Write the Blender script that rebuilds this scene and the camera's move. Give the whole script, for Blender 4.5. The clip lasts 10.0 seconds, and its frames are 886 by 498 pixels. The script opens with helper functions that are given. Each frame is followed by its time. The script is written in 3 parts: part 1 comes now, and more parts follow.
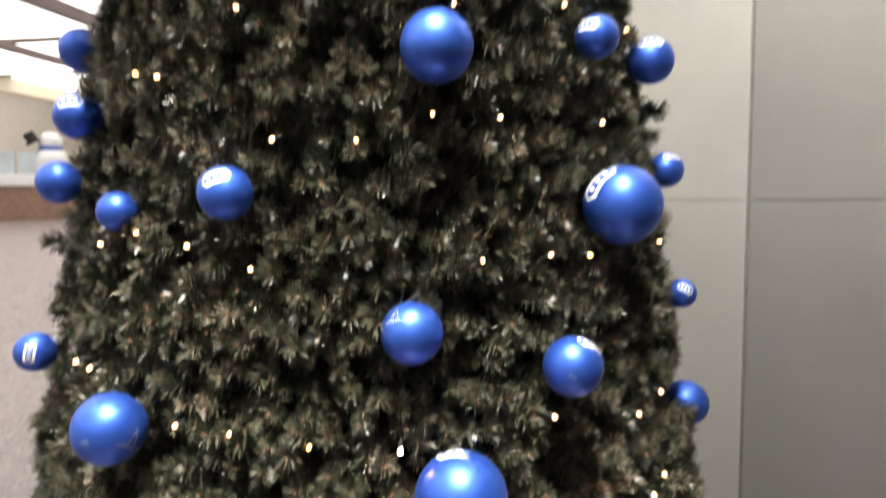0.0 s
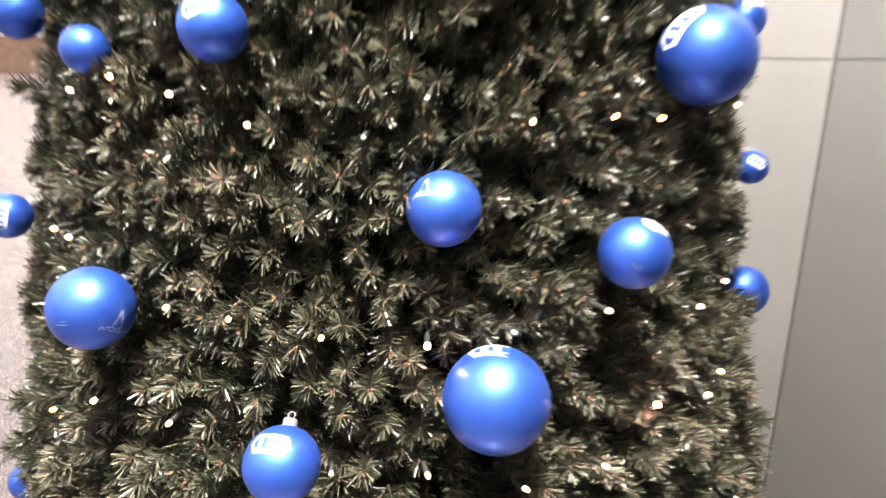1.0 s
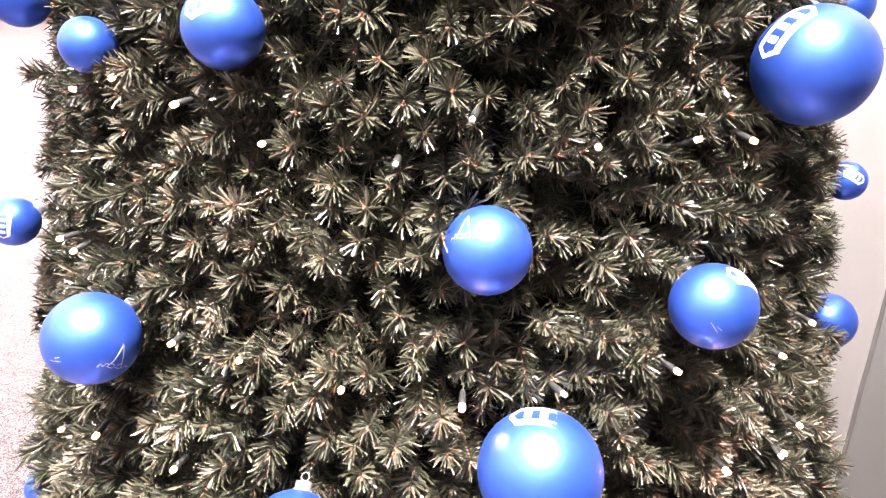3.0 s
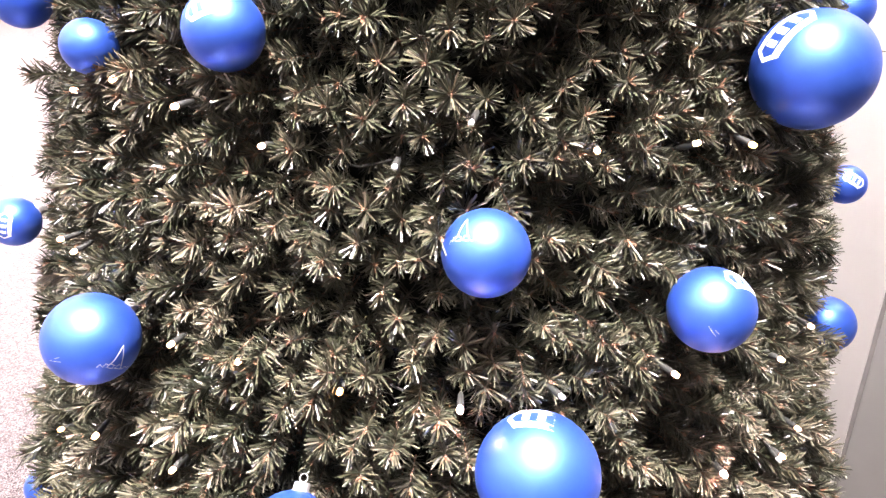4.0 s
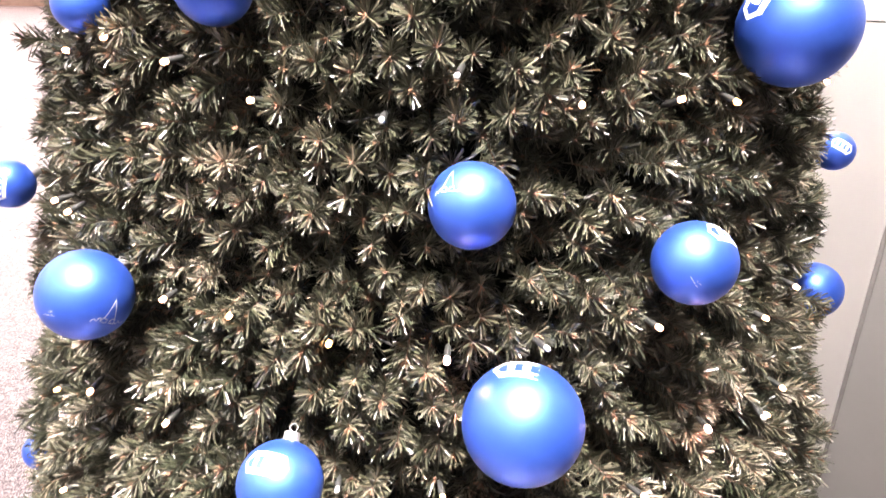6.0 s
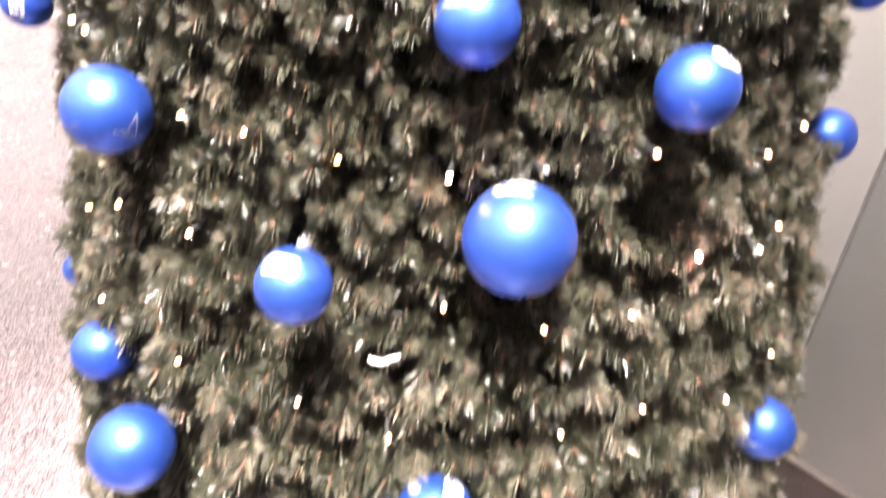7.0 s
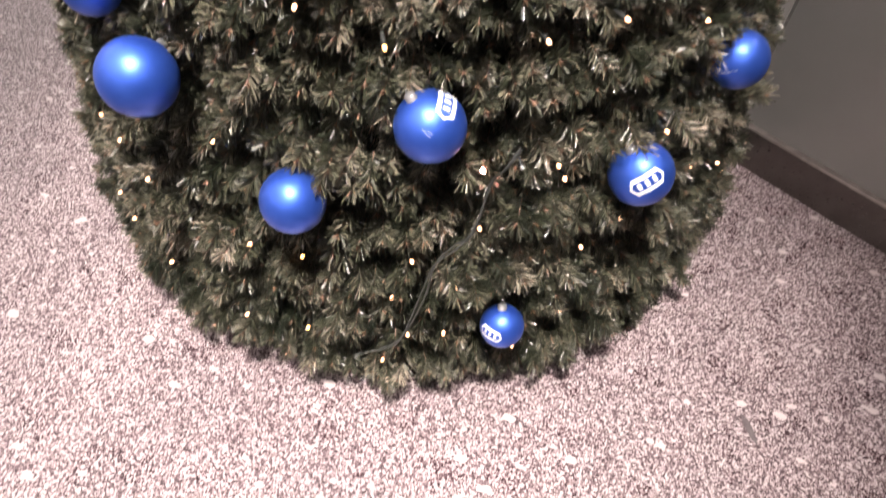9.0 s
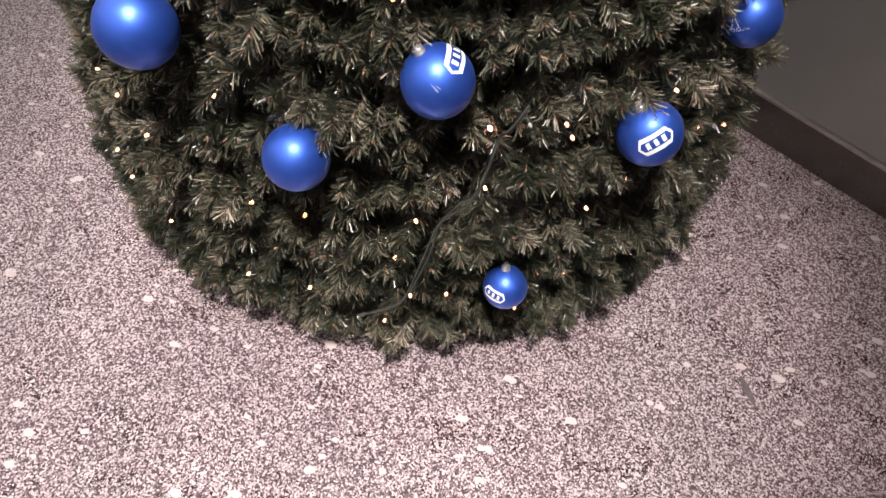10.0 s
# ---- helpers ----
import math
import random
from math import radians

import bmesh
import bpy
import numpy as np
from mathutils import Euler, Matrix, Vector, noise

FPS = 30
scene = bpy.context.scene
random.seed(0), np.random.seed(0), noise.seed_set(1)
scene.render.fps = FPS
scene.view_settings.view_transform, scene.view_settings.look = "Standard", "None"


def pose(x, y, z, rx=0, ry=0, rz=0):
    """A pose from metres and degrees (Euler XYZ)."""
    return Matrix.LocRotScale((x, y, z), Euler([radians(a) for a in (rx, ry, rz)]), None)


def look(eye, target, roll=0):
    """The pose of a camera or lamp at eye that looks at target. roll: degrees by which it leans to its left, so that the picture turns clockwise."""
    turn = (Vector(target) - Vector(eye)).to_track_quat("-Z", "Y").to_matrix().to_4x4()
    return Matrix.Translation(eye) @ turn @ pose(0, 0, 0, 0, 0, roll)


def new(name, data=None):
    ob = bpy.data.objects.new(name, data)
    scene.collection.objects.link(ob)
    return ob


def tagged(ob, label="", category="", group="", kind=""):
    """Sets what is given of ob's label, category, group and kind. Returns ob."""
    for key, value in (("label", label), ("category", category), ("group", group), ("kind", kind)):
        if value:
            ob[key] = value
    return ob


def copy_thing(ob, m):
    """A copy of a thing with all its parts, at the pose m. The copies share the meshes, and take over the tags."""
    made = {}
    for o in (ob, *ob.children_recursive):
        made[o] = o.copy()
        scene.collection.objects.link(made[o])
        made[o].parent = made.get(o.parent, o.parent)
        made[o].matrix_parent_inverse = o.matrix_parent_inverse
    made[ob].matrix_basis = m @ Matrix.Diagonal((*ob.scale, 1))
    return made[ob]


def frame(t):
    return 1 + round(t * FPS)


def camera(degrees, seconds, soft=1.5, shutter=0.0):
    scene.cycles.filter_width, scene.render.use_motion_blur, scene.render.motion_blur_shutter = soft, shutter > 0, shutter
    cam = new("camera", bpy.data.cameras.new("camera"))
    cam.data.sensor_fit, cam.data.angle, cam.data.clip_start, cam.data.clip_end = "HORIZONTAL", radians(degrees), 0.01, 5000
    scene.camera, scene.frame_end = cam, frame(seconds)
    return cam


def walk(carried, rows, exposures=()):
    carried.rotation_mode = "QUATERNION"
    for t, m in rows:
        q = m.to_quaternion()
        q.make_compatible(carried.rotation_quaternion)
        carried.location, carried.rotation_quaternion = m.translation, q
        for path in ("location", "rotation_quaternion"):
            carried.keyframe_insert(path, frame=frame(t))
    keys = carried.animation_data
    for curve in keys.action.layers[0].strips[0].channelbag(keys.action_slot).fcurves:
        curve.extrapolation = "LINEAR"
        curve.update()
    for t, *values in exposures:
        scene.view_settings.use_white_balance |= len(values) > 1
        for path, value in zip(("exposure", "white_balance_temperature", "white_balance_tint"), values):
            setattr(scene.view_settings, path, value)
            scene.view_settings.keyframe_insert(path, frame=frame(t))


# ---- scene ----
cam = camera(66.18, 10.0, soft=1.35, shutter=1.0)
# seconds, eye x y z in metres, yaw, pitch, roll in degrees; the tree's axis is the z axis
ROWS = [
    (0, 0.4551, -1.7543, 1.7393, 8.894, -4.538, 0.327),
    (0.0333, 0.4552, -1.7513, 1.7385, 8.983, -4.925, 0.315),
    (0.5, 0.4561, -1.7089, 1.7280, 10.237, -10.340, 0.150),
    (1, 0.3967, -1.5655, 1.7127, 10.631, -15.834, -0.936),
    (1.5, 0.3540, -1.4293, 1.7397, 11.189, -19.407, -1.189),
    (2, 0.3426, -1.4035, 1.7694, 13.435, -20.219, -1.949),
    (2.5, 0.3638, -1.4087, 1.7703, 14.725, -19.563, -1.615),
    (4, 0.3712, -1.4106, 1.7749, 15.120, -19.473, -1.978),
    (4.5, 0.3739, -1.4064, 1.7751, 14.839, -19.478, -2.048),
    (5, 0.3718, -1.4079, 1.7707, 14.801, -19.310, -2.421),
    (5.2, 0.3755, -1.4132, 1.7652, 14.586, -19.586, -2.109),
    (6.3, 0.3958, -1.4320, 1.7382, 15.614, -21.534, -2.125),
    (6.5, 0.3973, -1.4327, 1.7479, 15.824, -24.703, -2.614),
    (7, 0.4364, -1.4770, 1.7060, 17.743, -31.723, -2.498),
    (7.5, 0.4280, -1.5525, 1.6594, 15.809, -36.258, -2.577),
    (8, 0.4335, -1.6322, 1.6496, 12.846, -41.204, -2.041),
    (8.5, 0.4663, -1.6678, 1.6152, 14.372, -47.558, -2.768),
    (9, 0.4784, -1.6610, 1.5722, 15.694, -51.782, -2.455),
    (9.5, 0.4652, -1.6648, 1.5668, 15.850, -53.876, -3.010),
    (10, 0.4605, -1.6714, 1.5511, 15.724, -54.487, -3.126),
]
EXPOSURES = [(0.0, 0.35, 6700, 5), (1.0, 1.15, 6650, 9), (2.0, 1.82, 6600, 19), (5.0, 1.82, 6500, 21), (6.5, 1.7, 6700, 18), (7.5, 1.25, 6700, 18), (8.5, 0.55, 6750, 19), (9.0, 0.2, 6700, 17), (10.0, -0.42, 6500, 15)]
walk(cam, [(t, pose(x, y, z, 90 + pitch, roll, yaw)) for t, x, y, z, yaw, pitch, roll in ROWS], EXPOSURES)

# ---- light ----
world = bpy.data.worlds.new("world")
world.use_nodes = True
world.node_tree.nodes["Background"].inputs[0].default_value = (1.0, 0.96, 0.92, 1)
world.node_tree.nodes["Background"].inputs[1].default_value = 0.03
scene.world = world
CEILING = 6.4
PANEL_GLOW = 2.15
HIGH = 13.0  # ceiling of the far part of the hall

DOWNLIGHT = (0.35, -2.25, CEILING - 0.10)
data = bpy.data.lights.new("downlight_beam", "SPOT")
data.energy, data.spot_size, data.spot_blend, data.shadow_soft_size, data.color = 5700, radians(32.5), 1.0, 0.42, (1.0, 0.95, 0.89)
beam = new("downlight_beam", data)
beam.matrix_world = look((DOWNLIGHT[0], DOWNLIGHT[1], CEILING - 0.16), (0.11, -0.97, 1.0))
# added fill lamp, out of view: brightens the upper wall and treetop
ADDED_SPOT = (0.3, -3.0, CEILING - 0.30)
data = bpy.data.lights.new("added_spot_beam", "SPOT")
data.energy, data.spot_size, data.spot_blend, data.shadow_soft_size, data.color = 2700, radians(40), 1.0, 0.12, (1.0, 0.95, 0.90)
beam = new("added_spot_beam", data)
beam.matrix_world = look(ADDED_SPOT, (0.90, 0.3, 3.0))


# ---- materials ----
def material(name, colour=(0.5, 0.5, 0.5), rough=0.5, metal=0.0):
    m = bpy.data.materials.new(name)
    m.use_nodes = True
    b = m.node_tree.nodes["Principled BSDF"]
    b.inputs["Base Color"].default_value = (*colour, 1)
    b.inputs["Roughness"].default_value = rough
    b.inputs["Metallic"].default_value = metal
    return m, m.node_tree, b


def add(tree, kind, **values):
    n = tree.nodes.new(kind)
    for key, value in values.items():
        if key in n.inputs:
            n.inputs[key].default_value = value
    return n


def ramp(tree, source, stops):
    r = tree.nodes.new("ShaderNodeValToRGB")
    e = r.color_ramp.elements
    while len(e) < len(stops):
        e.new(0.5)
    for slot, (at, colour) in zip(e, stops):
        slot.position, slot.color = at, (*colour, 1)
    tree.links.new(source, r.inputs[0])
    return r.outputs[0]


def mix(tree, a, b, fac, mode="MIX"):
    n = tree.nodes.new("ShaderNodeMix")
    n.data_type, n.blend_type = "RGBA", mode
    for slot, v in ((0, fac), (6, a), (7, b)):
        if isinstance(v, (int, float)):
            n.inputs[slot].default_value = v
        elif isinstance(v, tuple):
            n.inputs[slot].default_value = (*v, 1)
        else:
            tree.links.new(v, n.inputs[slot])
    return n.outputs[2]


def bump(tree, shader, height, strength, distance):
    n = add(tree, "ShaderNodeBump", Strength=strength, Distance=distance)
    tree.links.new(height, n.inputs["Height"])
    tree.links.new(n.outputs[0], shader.inputs["Normal"])


def object_coords(tree):
    return tree.nodes.new("ShaderNodeNewGeometry").outputs["Position"]


def noise_tex(tree, coords, scale, detail=3.0, rough=0.55):
    n = add(tree, "ShaderNodeTexNoise", Scale=scale, Detail=detail, Roughness=rough)
    tree.links.new(coords, n.inputs["Vector"])
    return n.outputs[0]


def voronoi(tree, coords, scale, feature="F1", randomness=1.0):
    n = add(tree, "ShaderNodeTexVoronoi", Scale=scale, Randomness=randomness)
    n.feature = feature
    tree.links.new(coords, n.inputs["Vector"])
    return n


def make_needles():
    m, t, b = material("pvc_needles", rough=0.36)
    a = t.nodes.new("ShaderNodeAttribute")
    a.attribute_name = "tint"
    island = t.nodes.new("ShaderNodeNewGeometry").outputs["Random Per Island"]
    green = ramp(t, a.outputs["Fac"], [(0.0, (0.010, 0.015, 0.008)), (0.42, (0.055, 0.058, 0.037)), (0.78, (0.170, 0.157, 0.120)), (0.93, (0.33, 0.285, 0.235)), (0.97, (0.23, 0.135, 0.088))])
    vary = ramp(t, island, [(0.0, (0.55, 0.58, 0.55)), (0.7, (1.0, 0.98, 0.95)), (1.0, (1.6, 1.5, 1.42))])
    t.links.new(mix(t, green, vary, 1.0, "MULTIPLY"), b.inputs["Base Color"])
    b.inputs["Specular IOR Level"].default_value = 0.60
    return m


def make_twig():
    m, t, b = material("brown_twig", rough=0.7)
    n = noise_tex(t, object_coords(t), 160.0)
    t.links.new(ramp(t, n, [(0.3, (0.11, 0.060, 0.042)), (0.7, (0.36, 0.215, 0.155))]), b.inputs["Base Color"])
    return m


# near-black: the shade deep between the sprigs is put into this colour
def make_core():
    m, t, b = material("gap_shade", rough=0.9)
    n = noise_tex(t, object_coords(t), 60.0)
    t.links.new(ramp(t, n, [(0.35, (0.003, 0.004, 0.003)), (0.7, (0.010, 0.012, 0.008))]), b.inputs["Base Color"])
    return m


def make_bauble():
    m, t, b = material("satin_blue")
    p = object_coords(t)
    n = noise_tex(t, p, 22.0)
    t.links.new(ramp(t, n, [(0.3, (0.034, 0.108, 0.54)), (0.7, (0.042, 0.128, 0.60))]), b.inputs["Base Color"])
    fine = noise_tex(t, p, 260.0, 2.0)
    t.links.new(ramp(t, fine, [(0.3, (0.46, 0.46, 0.46)), (0.7, (0.53, 0.53, 0.53))]), b.inputs["Roughness"])
    b.inputs["Metallic"].default_value = 0.80
    b.inputs["Coat Weight"].default_value = 0.40
    b.inputs["Coat Roughness"].default_value = 0.33
    return m


def make_floor():
    m, t, b = material("speckled_granite", rough=0.3)
    p = object_coords(t)
    grain = voronoi(t, p, 240.0)
    cell = t.nodes.new("ShaderNodeSeparateColor")
    t.links.new(grain.outputs["Color"], cell.inputs[0])
    veins = noise_tex(t, p, 205.0, 4.0, 0.7)
    speck = t.nodes.new("ShaderNodeMix")
    speck.inputs[0].default_value = 0.62
    t.links.new(cell.outputs[0], speck.inputs[2])
    t.links.new(veins, speck.inputs[3])
    base = ramp(t, speck.outputs[0], [(0.30, (0.024, 0.012, 0.015)), (0.43, (0.090, 0.055, 0.062)), (0.52, (0.24, 0.185, 0.192)), (0.62, (0.50, 0.43, 0.432)), (0.74, (0.66, 0.59, 0.585))])
    warp = add(t, "ShaderNodeTexNoise", Scale=55.0, Detail=4.0)
    t.links.new(p, warp.inputs["Vector"])
    off = t.nodes.new("ShaderNodeVectorMath")
    off.operation = "MULTIPLY_ADD"
    t.links.new(warp.outputs["Color"], off.inputs[0])
    off.inputs[1].default_value = (0.016, 0.016, 0.0)
    t.links.new(p, off.inputs[2])
    lie = add(t, "ShaderNodeMapping")
    lie.inputs["Rotation"].default_value = (0, 0, 0.9)
    lie.inputs["Scale"].default_value = (0.75, 1.25, 1.0)
    t.links.new(off.outputs[0], lie.inputs["Vector"])
    chips = voronoi(t, lie.outputs[0], 20.0)
    which = t.nodes.new("ShaderNodeSeparateColor")
    t.links.new(chips.outputs["Color"], which.inputs[0])
    size = add(t, "ShaderNodeMapRange")
    size.inputs["From Min"].default_value, size.inputs["From Max"].default_value = 0.12, 1.0
    size.inputs["To Min"].default_value, size.inputs["To Max"].default_value = 0.0, 0.25
    t.links.new(which.outputs[1], size.inputs["Value"])
    less = t.nodes.new("ShaderNodeMath")
    less.operation = "LESS_THAN"
    t.links.new(chips.outputs["Distance"], less.inputs[0])
    t.links.new(size.outputs[0], less.inputs[1])
    colour = mix(t, base, (0.60, 0.53, 0.525), less.outputs[0])
    cloud = ramp(t, noise_tex(t, p, 2.2), [(0.3, (0.74, 0.72, 0.73)), (0.7, (0.98, 0.95, 0.95))])
    t.links.new(mix(t, colour, cloud, 1.0, "MULTIPLY"), b.inputs["Base Color"])
    t.links.new(ramp(t, noise_tex(t, p, 9.0), [(0.3, (0.24, 0.24, 0.24)), (0.75, (0.38, 0.38, 0.38))]), b.inputs["Roughness"])
    bump(t, b, grain.outputs["Distance"], 0.12, 0.002)
    return m


def make_plain(name, dark, light, scale, rough, metal=0.0, relief=0.0):
    m, t, b = material(name, rough=rough, metal=metal)
    p = object_coords(t)
    n = noise_tex(t, p, scale, 5.0)
    t.links.new(ramp(t, n, [(0.3, dark), (0.7, light)]), b.inputs["Base Color"])
    fine = noise_tex(t, p, scale * 14, 3.0)
    t.links.new(ramp(t, fine, [(0.3, (rough * 0.88,) * 3), (0.7, (min(1, rough * 1.12),) * 3)]), b.inputs["Roughness"])
    if relief:
        bump(t, b, fine, relief, 0.001)
    return m


def make_glow(name, colour, strength):
    m, t, b = material(name, colour, 0.4)
    b.inputs["Emission Color"].default_value = (*colour, 1)
    b.inputs["Emission Strength"].default_value = strength
    return m


NEEDLES, TWIG, CORE, BLUE, FLOOR = make_needles(), make_twig(), make_core(), make_bauble(), make_floor()
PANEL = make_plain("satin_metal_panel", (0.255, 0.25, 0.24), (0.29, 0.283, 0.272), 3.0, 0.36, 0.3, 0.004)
PALE_PANEL = make_plain("lighter_left_panel", (0.345, 0.335, 0.318), (0.385, 0.372, 0.355), 3.0, 0.42, 0.15, 0.004)
JOINT = make_plain("dark_joint", (0.13, 0.125, 0.12), (0.18, 0.17, 0.165), 30.0, 0.7)
PLINTH = make_plain("brown_metal", (0.10, 0.085, 0.080), (0.15, 0.13, 0.122), 8.0, 0.30, 0.75, 0.02)
LEDGE = make_plain("pale_metal_edge", (0.34, 0.30, 0.28), (0.48, 0.43, 0.40), 30.0, 0.35, 0.7)
SILVER = make_plain("silver_cap", (0.45, 0.45, 0.46), (0.58, 0.58, 0.59), 60.0, 0.3, 0.8)
WHITE_PRINT = make_plain("white_print", (0.76, 0.77, 0.80), (0.84, 0.85, 0.88), 60.0, 0.5)
FINE_PRINT = make_plain("fine_print", (0.55, 0.60, 0.72), (0.68, 0.72, 0.80), 60.0, 0.5)
RUBBER = make_plain("black_rubber", (0.008, 0.009, 0.008), (0.020, 0.021, 0.019), 80.0, 0.7)
CABLE = make_plain("dark_green_cable", (0.022, 0.024, 0.022), (0.042, 0.045, 0.041), 80.0, 0.42)
SCUFF = make_plain("grey_scuff", (0.075, 0.060, 0.062), (0.125, 0.105, 0.105), 60.0, 0.6)
TAG = make_plain("white_plastic", (0.72, 0.72, 0.70), (0.82, 0.82, 0.80), 40.0, 0.4)
PLASTER = make_plain("pale_plaster", (0.66, 0.61, 0.56), (0.72, 0.68, 0.62), 1.5, 0.8, 0.0, 0.05)
CEIL = make_plain("grey_ceiling", (0.56, 0.54, 0.52), (0.63, 0.61, 0.59), 1.5, 0.8, 0.0, 0.05)
BEAM = make_plain("cream_paint", (0.70, 0.63, 0.48), (0.76, 0.69, 0.54), 1.5, 0.6)
COUNTER = make_plain("brown_counter", (0.20, 0.12, 0.09), (0.30, 0.19, 0.14), 2.0, 0.5)
GROUT = make_plain("floor_joint", (0.28, 0.22, 0.22), (0.34, 0.28, 0.28), 50.0, 0.7)
WARM = make_glow("lit_bulb", (1.0, 0.50, 0.27), 5.0)
VIVID = make_glow("vivid_bulb", (1.0, 0.42, 0.34), 150.0)
AMBER = make_glow("amber_bulb", (1.0, 0.46, 0.14), 6.0)
UNLIT = make_plain("clear_bulb", (0.34, 0.36, 0.35), (0.46, 0.48, 0.46), 300.0, 0.25)
DIFFUSER = make_glow("light_diffuser", (1.0, 0.96, 0.92), PANEL_GLOW)
PALE_BLUE = make_plain("pale_blue_card", (0.46, 0.53, 0.58), (0.56, 0.63, 0.67), 1.0, 0.6)


# ---- helpers ----
def mesh_of(name, bm, mat):
    data = bpy.data.meshes.new(name)
    bm.to_mesh(data)
    bm.free()
    data.materials.append(mat)
    return data


def part(name, bm, mat, parent=None, label="", smooth=False):
    ob = new(name, mesh_of(name, bm, mat))
    if smooth:
        ob.data.polygons.foreach_set("use_smooth", [True] * len(ob.data.polygons))
    ob.parent = parent
    if label:
        ob["label"] = label
    return ob


def box(bm, x0, x1, y0, y1, z0, z1, m=Matrix(), bevel=0.0):
    made = bmesh.ops.create_cube(bm, size=1.0, matrix=m @ Matrix.LocRotScale(((x0 + x1) / 2, (y0 + y1) / 2, (z0 + z1) / 2), None, (x1 - x0, y1 - y0, z1 - z0)))
    if bevel:
        edges = list({e for v in made["verts"] for e in v.link_edges})
        bmesh.ops.bevel(bm, geom=edges, offset=bevel, segments=2, profile=0.7, affect="EDGES")
    return bm


def boxed(*args, **kw):
    return box(bmesh.new(), *args, **kw)


def tube(points, radius, sides=6, closed_ends=True):
    bm = bmesh.new()
    rings = []
    pts = [Vector(p) for p in points]
    for i, p in enumerate(pts):
        along = (pts[min(i + 1, len(pts) - 1)] - pts[max(i - 1, 0)]).normalized()
        side = along.orthogonal().normalized()
        up = along.cross(side)
        r = radius[i] if isinstance(radius, (list, tuple)) else radius
        rings.append([bm.verts.new(p + r * (math.cos(a) * side + math.sin(a) * up)) for a in [2 * math.pi * k / sides for k in range(sides)]])
    for a, b in zip(rings, rings[1:]):
        best = min(range(sides), key=lambda s: sum((a[k].co - b[(k + s) % sides].co).length for k in range(sides)))
        for k in range(sides):
            bm.faces.new((a[k], a[(k + 1) % sides], b[(k + 1 + best) % sides], b[(k + best) % sides]))
    if closed_ends:
        bm.faces.new(list(reversed(rings[0])))
        bm.faces.new(rings[-1])
    return bm


def lathe(profile, sides=24):
    bm = bmesh.new()
    rings = [[bm.verts.new((r * math.cos(2 * math.pi * k / sides), r * math.sin(2 * math.pi * k / sides), z)) for k in range(sides)] for r, z in profile]
    for a, b in zip(rings, rings[1:]):
        for k in range(sides):
            bm.faces.new((a[k], a[(k + 1) % sides], b[(k + 1) % sides], b[k]))
    bm.faces.new(list(reversed(rings[0])))
    bm.faces.new(rings[-1])
    return bm


def along(place, direction):
    return Matrix.Translation(place) @ Vector(direction).to_track_quat("Z", "Y").to_matrix().to_4x4()


# ---- the hall ----
HALL = 46.0
floor = part("floor", boxed(-HALL, HALL, -22, 60, -0.30, -0.0012), GROUT)
tagged(floor, "pink-grey speckled granite floor laid in large slabs", "floor", kind="structure")
low = boxed(-20, HALL, -22, 60, CEILING, CEILING + 0.3)
box(low, -20, -19.7, -22, 60, CEILING + 0.3, HIGH)
box(low, -HALL, -19.7, -22, 60, HIGH, HIGH + 0.3)
ceiling = part("ceiling", low, CEIL)
tagged(ceiling, "pale high ceiling of the station hall", "ceiling", kind="structure")
for name, spot in (("wall_north", (-HALL, HALL, 60, 60.4)), ("wall_south", (-HALL, HALL, -22.4, -22)), ("wall_west", (-HALL - 0.4, -HALL, -22, 60)), ("wall_east", (HALL, HALL + 0.4, -22, 60))):
    tagged(part(name, boxed(*spot, -0.3, HIGH + 0.3), PLASTER), "pale plastered wall of the station hall", "wall", kind="structure")

# panelled wall beside the tree, 30.9 degrees off the x axis; s runs along it from the upright joint
WALL = Matrix.Translation((1.0, 0.245, 0)) @ pose(0, 0, 0, 0, 0, -30.9)
panel_wall = part("wall_panelled", boxed(-1.9, 4.2, 0.008, 0.5, 0.0, CEILING, WALL), JOINT)
tagged(panel_wall, "grey metal-panelled pillar wall with thin dark joints", "wall", kind="structure")
# panels left of the upright joint take the lighter, less metallic material
for s0, s1 in ((-1.9, -0.005), (0.005, 1.9), (1.91, 4.2)):
    for z0, z1 in ((0.155, 1.7185), (1.7215, 3.29), (3.293, 4.86), (4.863, CEILING - 0.004)):
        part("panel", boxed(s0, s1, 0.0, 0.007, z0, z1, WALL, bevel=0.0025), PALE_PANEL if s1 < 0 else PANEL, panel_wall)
plinth = part("baseboard", boxed(-1.9, 4.2, -0.012, 0.030, 0.002, 0.143, WALL, bevel=0.002), PLINTH)
tagged(plinth, "dark brown metal baseboard with a pale top edge", "baseboard", kind="structure")
part("ledge", boxed(-1.9, 4.2, -0.014, 0.026, 0.143, 0.152, WALL, bevel=0.002), LEDGE, plinth, "pale metal top edge")

# far side of the hall, to the left of the tree
FAR = Matrix.Translation((0.455, -1.754, 0)) @ pose(0, 0, 0, 0, 0, 40)
beam_edge = part("ceiling_beam", boxed(-20.6, -20.0, -22, 60, 5.75, CEILING - 0.002, bevel=0.04), BEAM)
tagged(beam_edge, "cream beam along the edge of the low ceiling", "beam")
counter = new("sales_counter")
tagged(counter, "brown draped sales counter with a white top far across the hall", "counter")
part("counter_front", boxed(-9, 3.0, 60.0, 62.0, 0.0, 2.6, FAR, bevel=0.05), COUNTER, counter)
part("counter_top", boxed(-9.2, 1.0, 59.8, 62.2, 2.6, 3.5, FAR, bevel=0.08), WHITE_PRINT, counter, "white counter top")
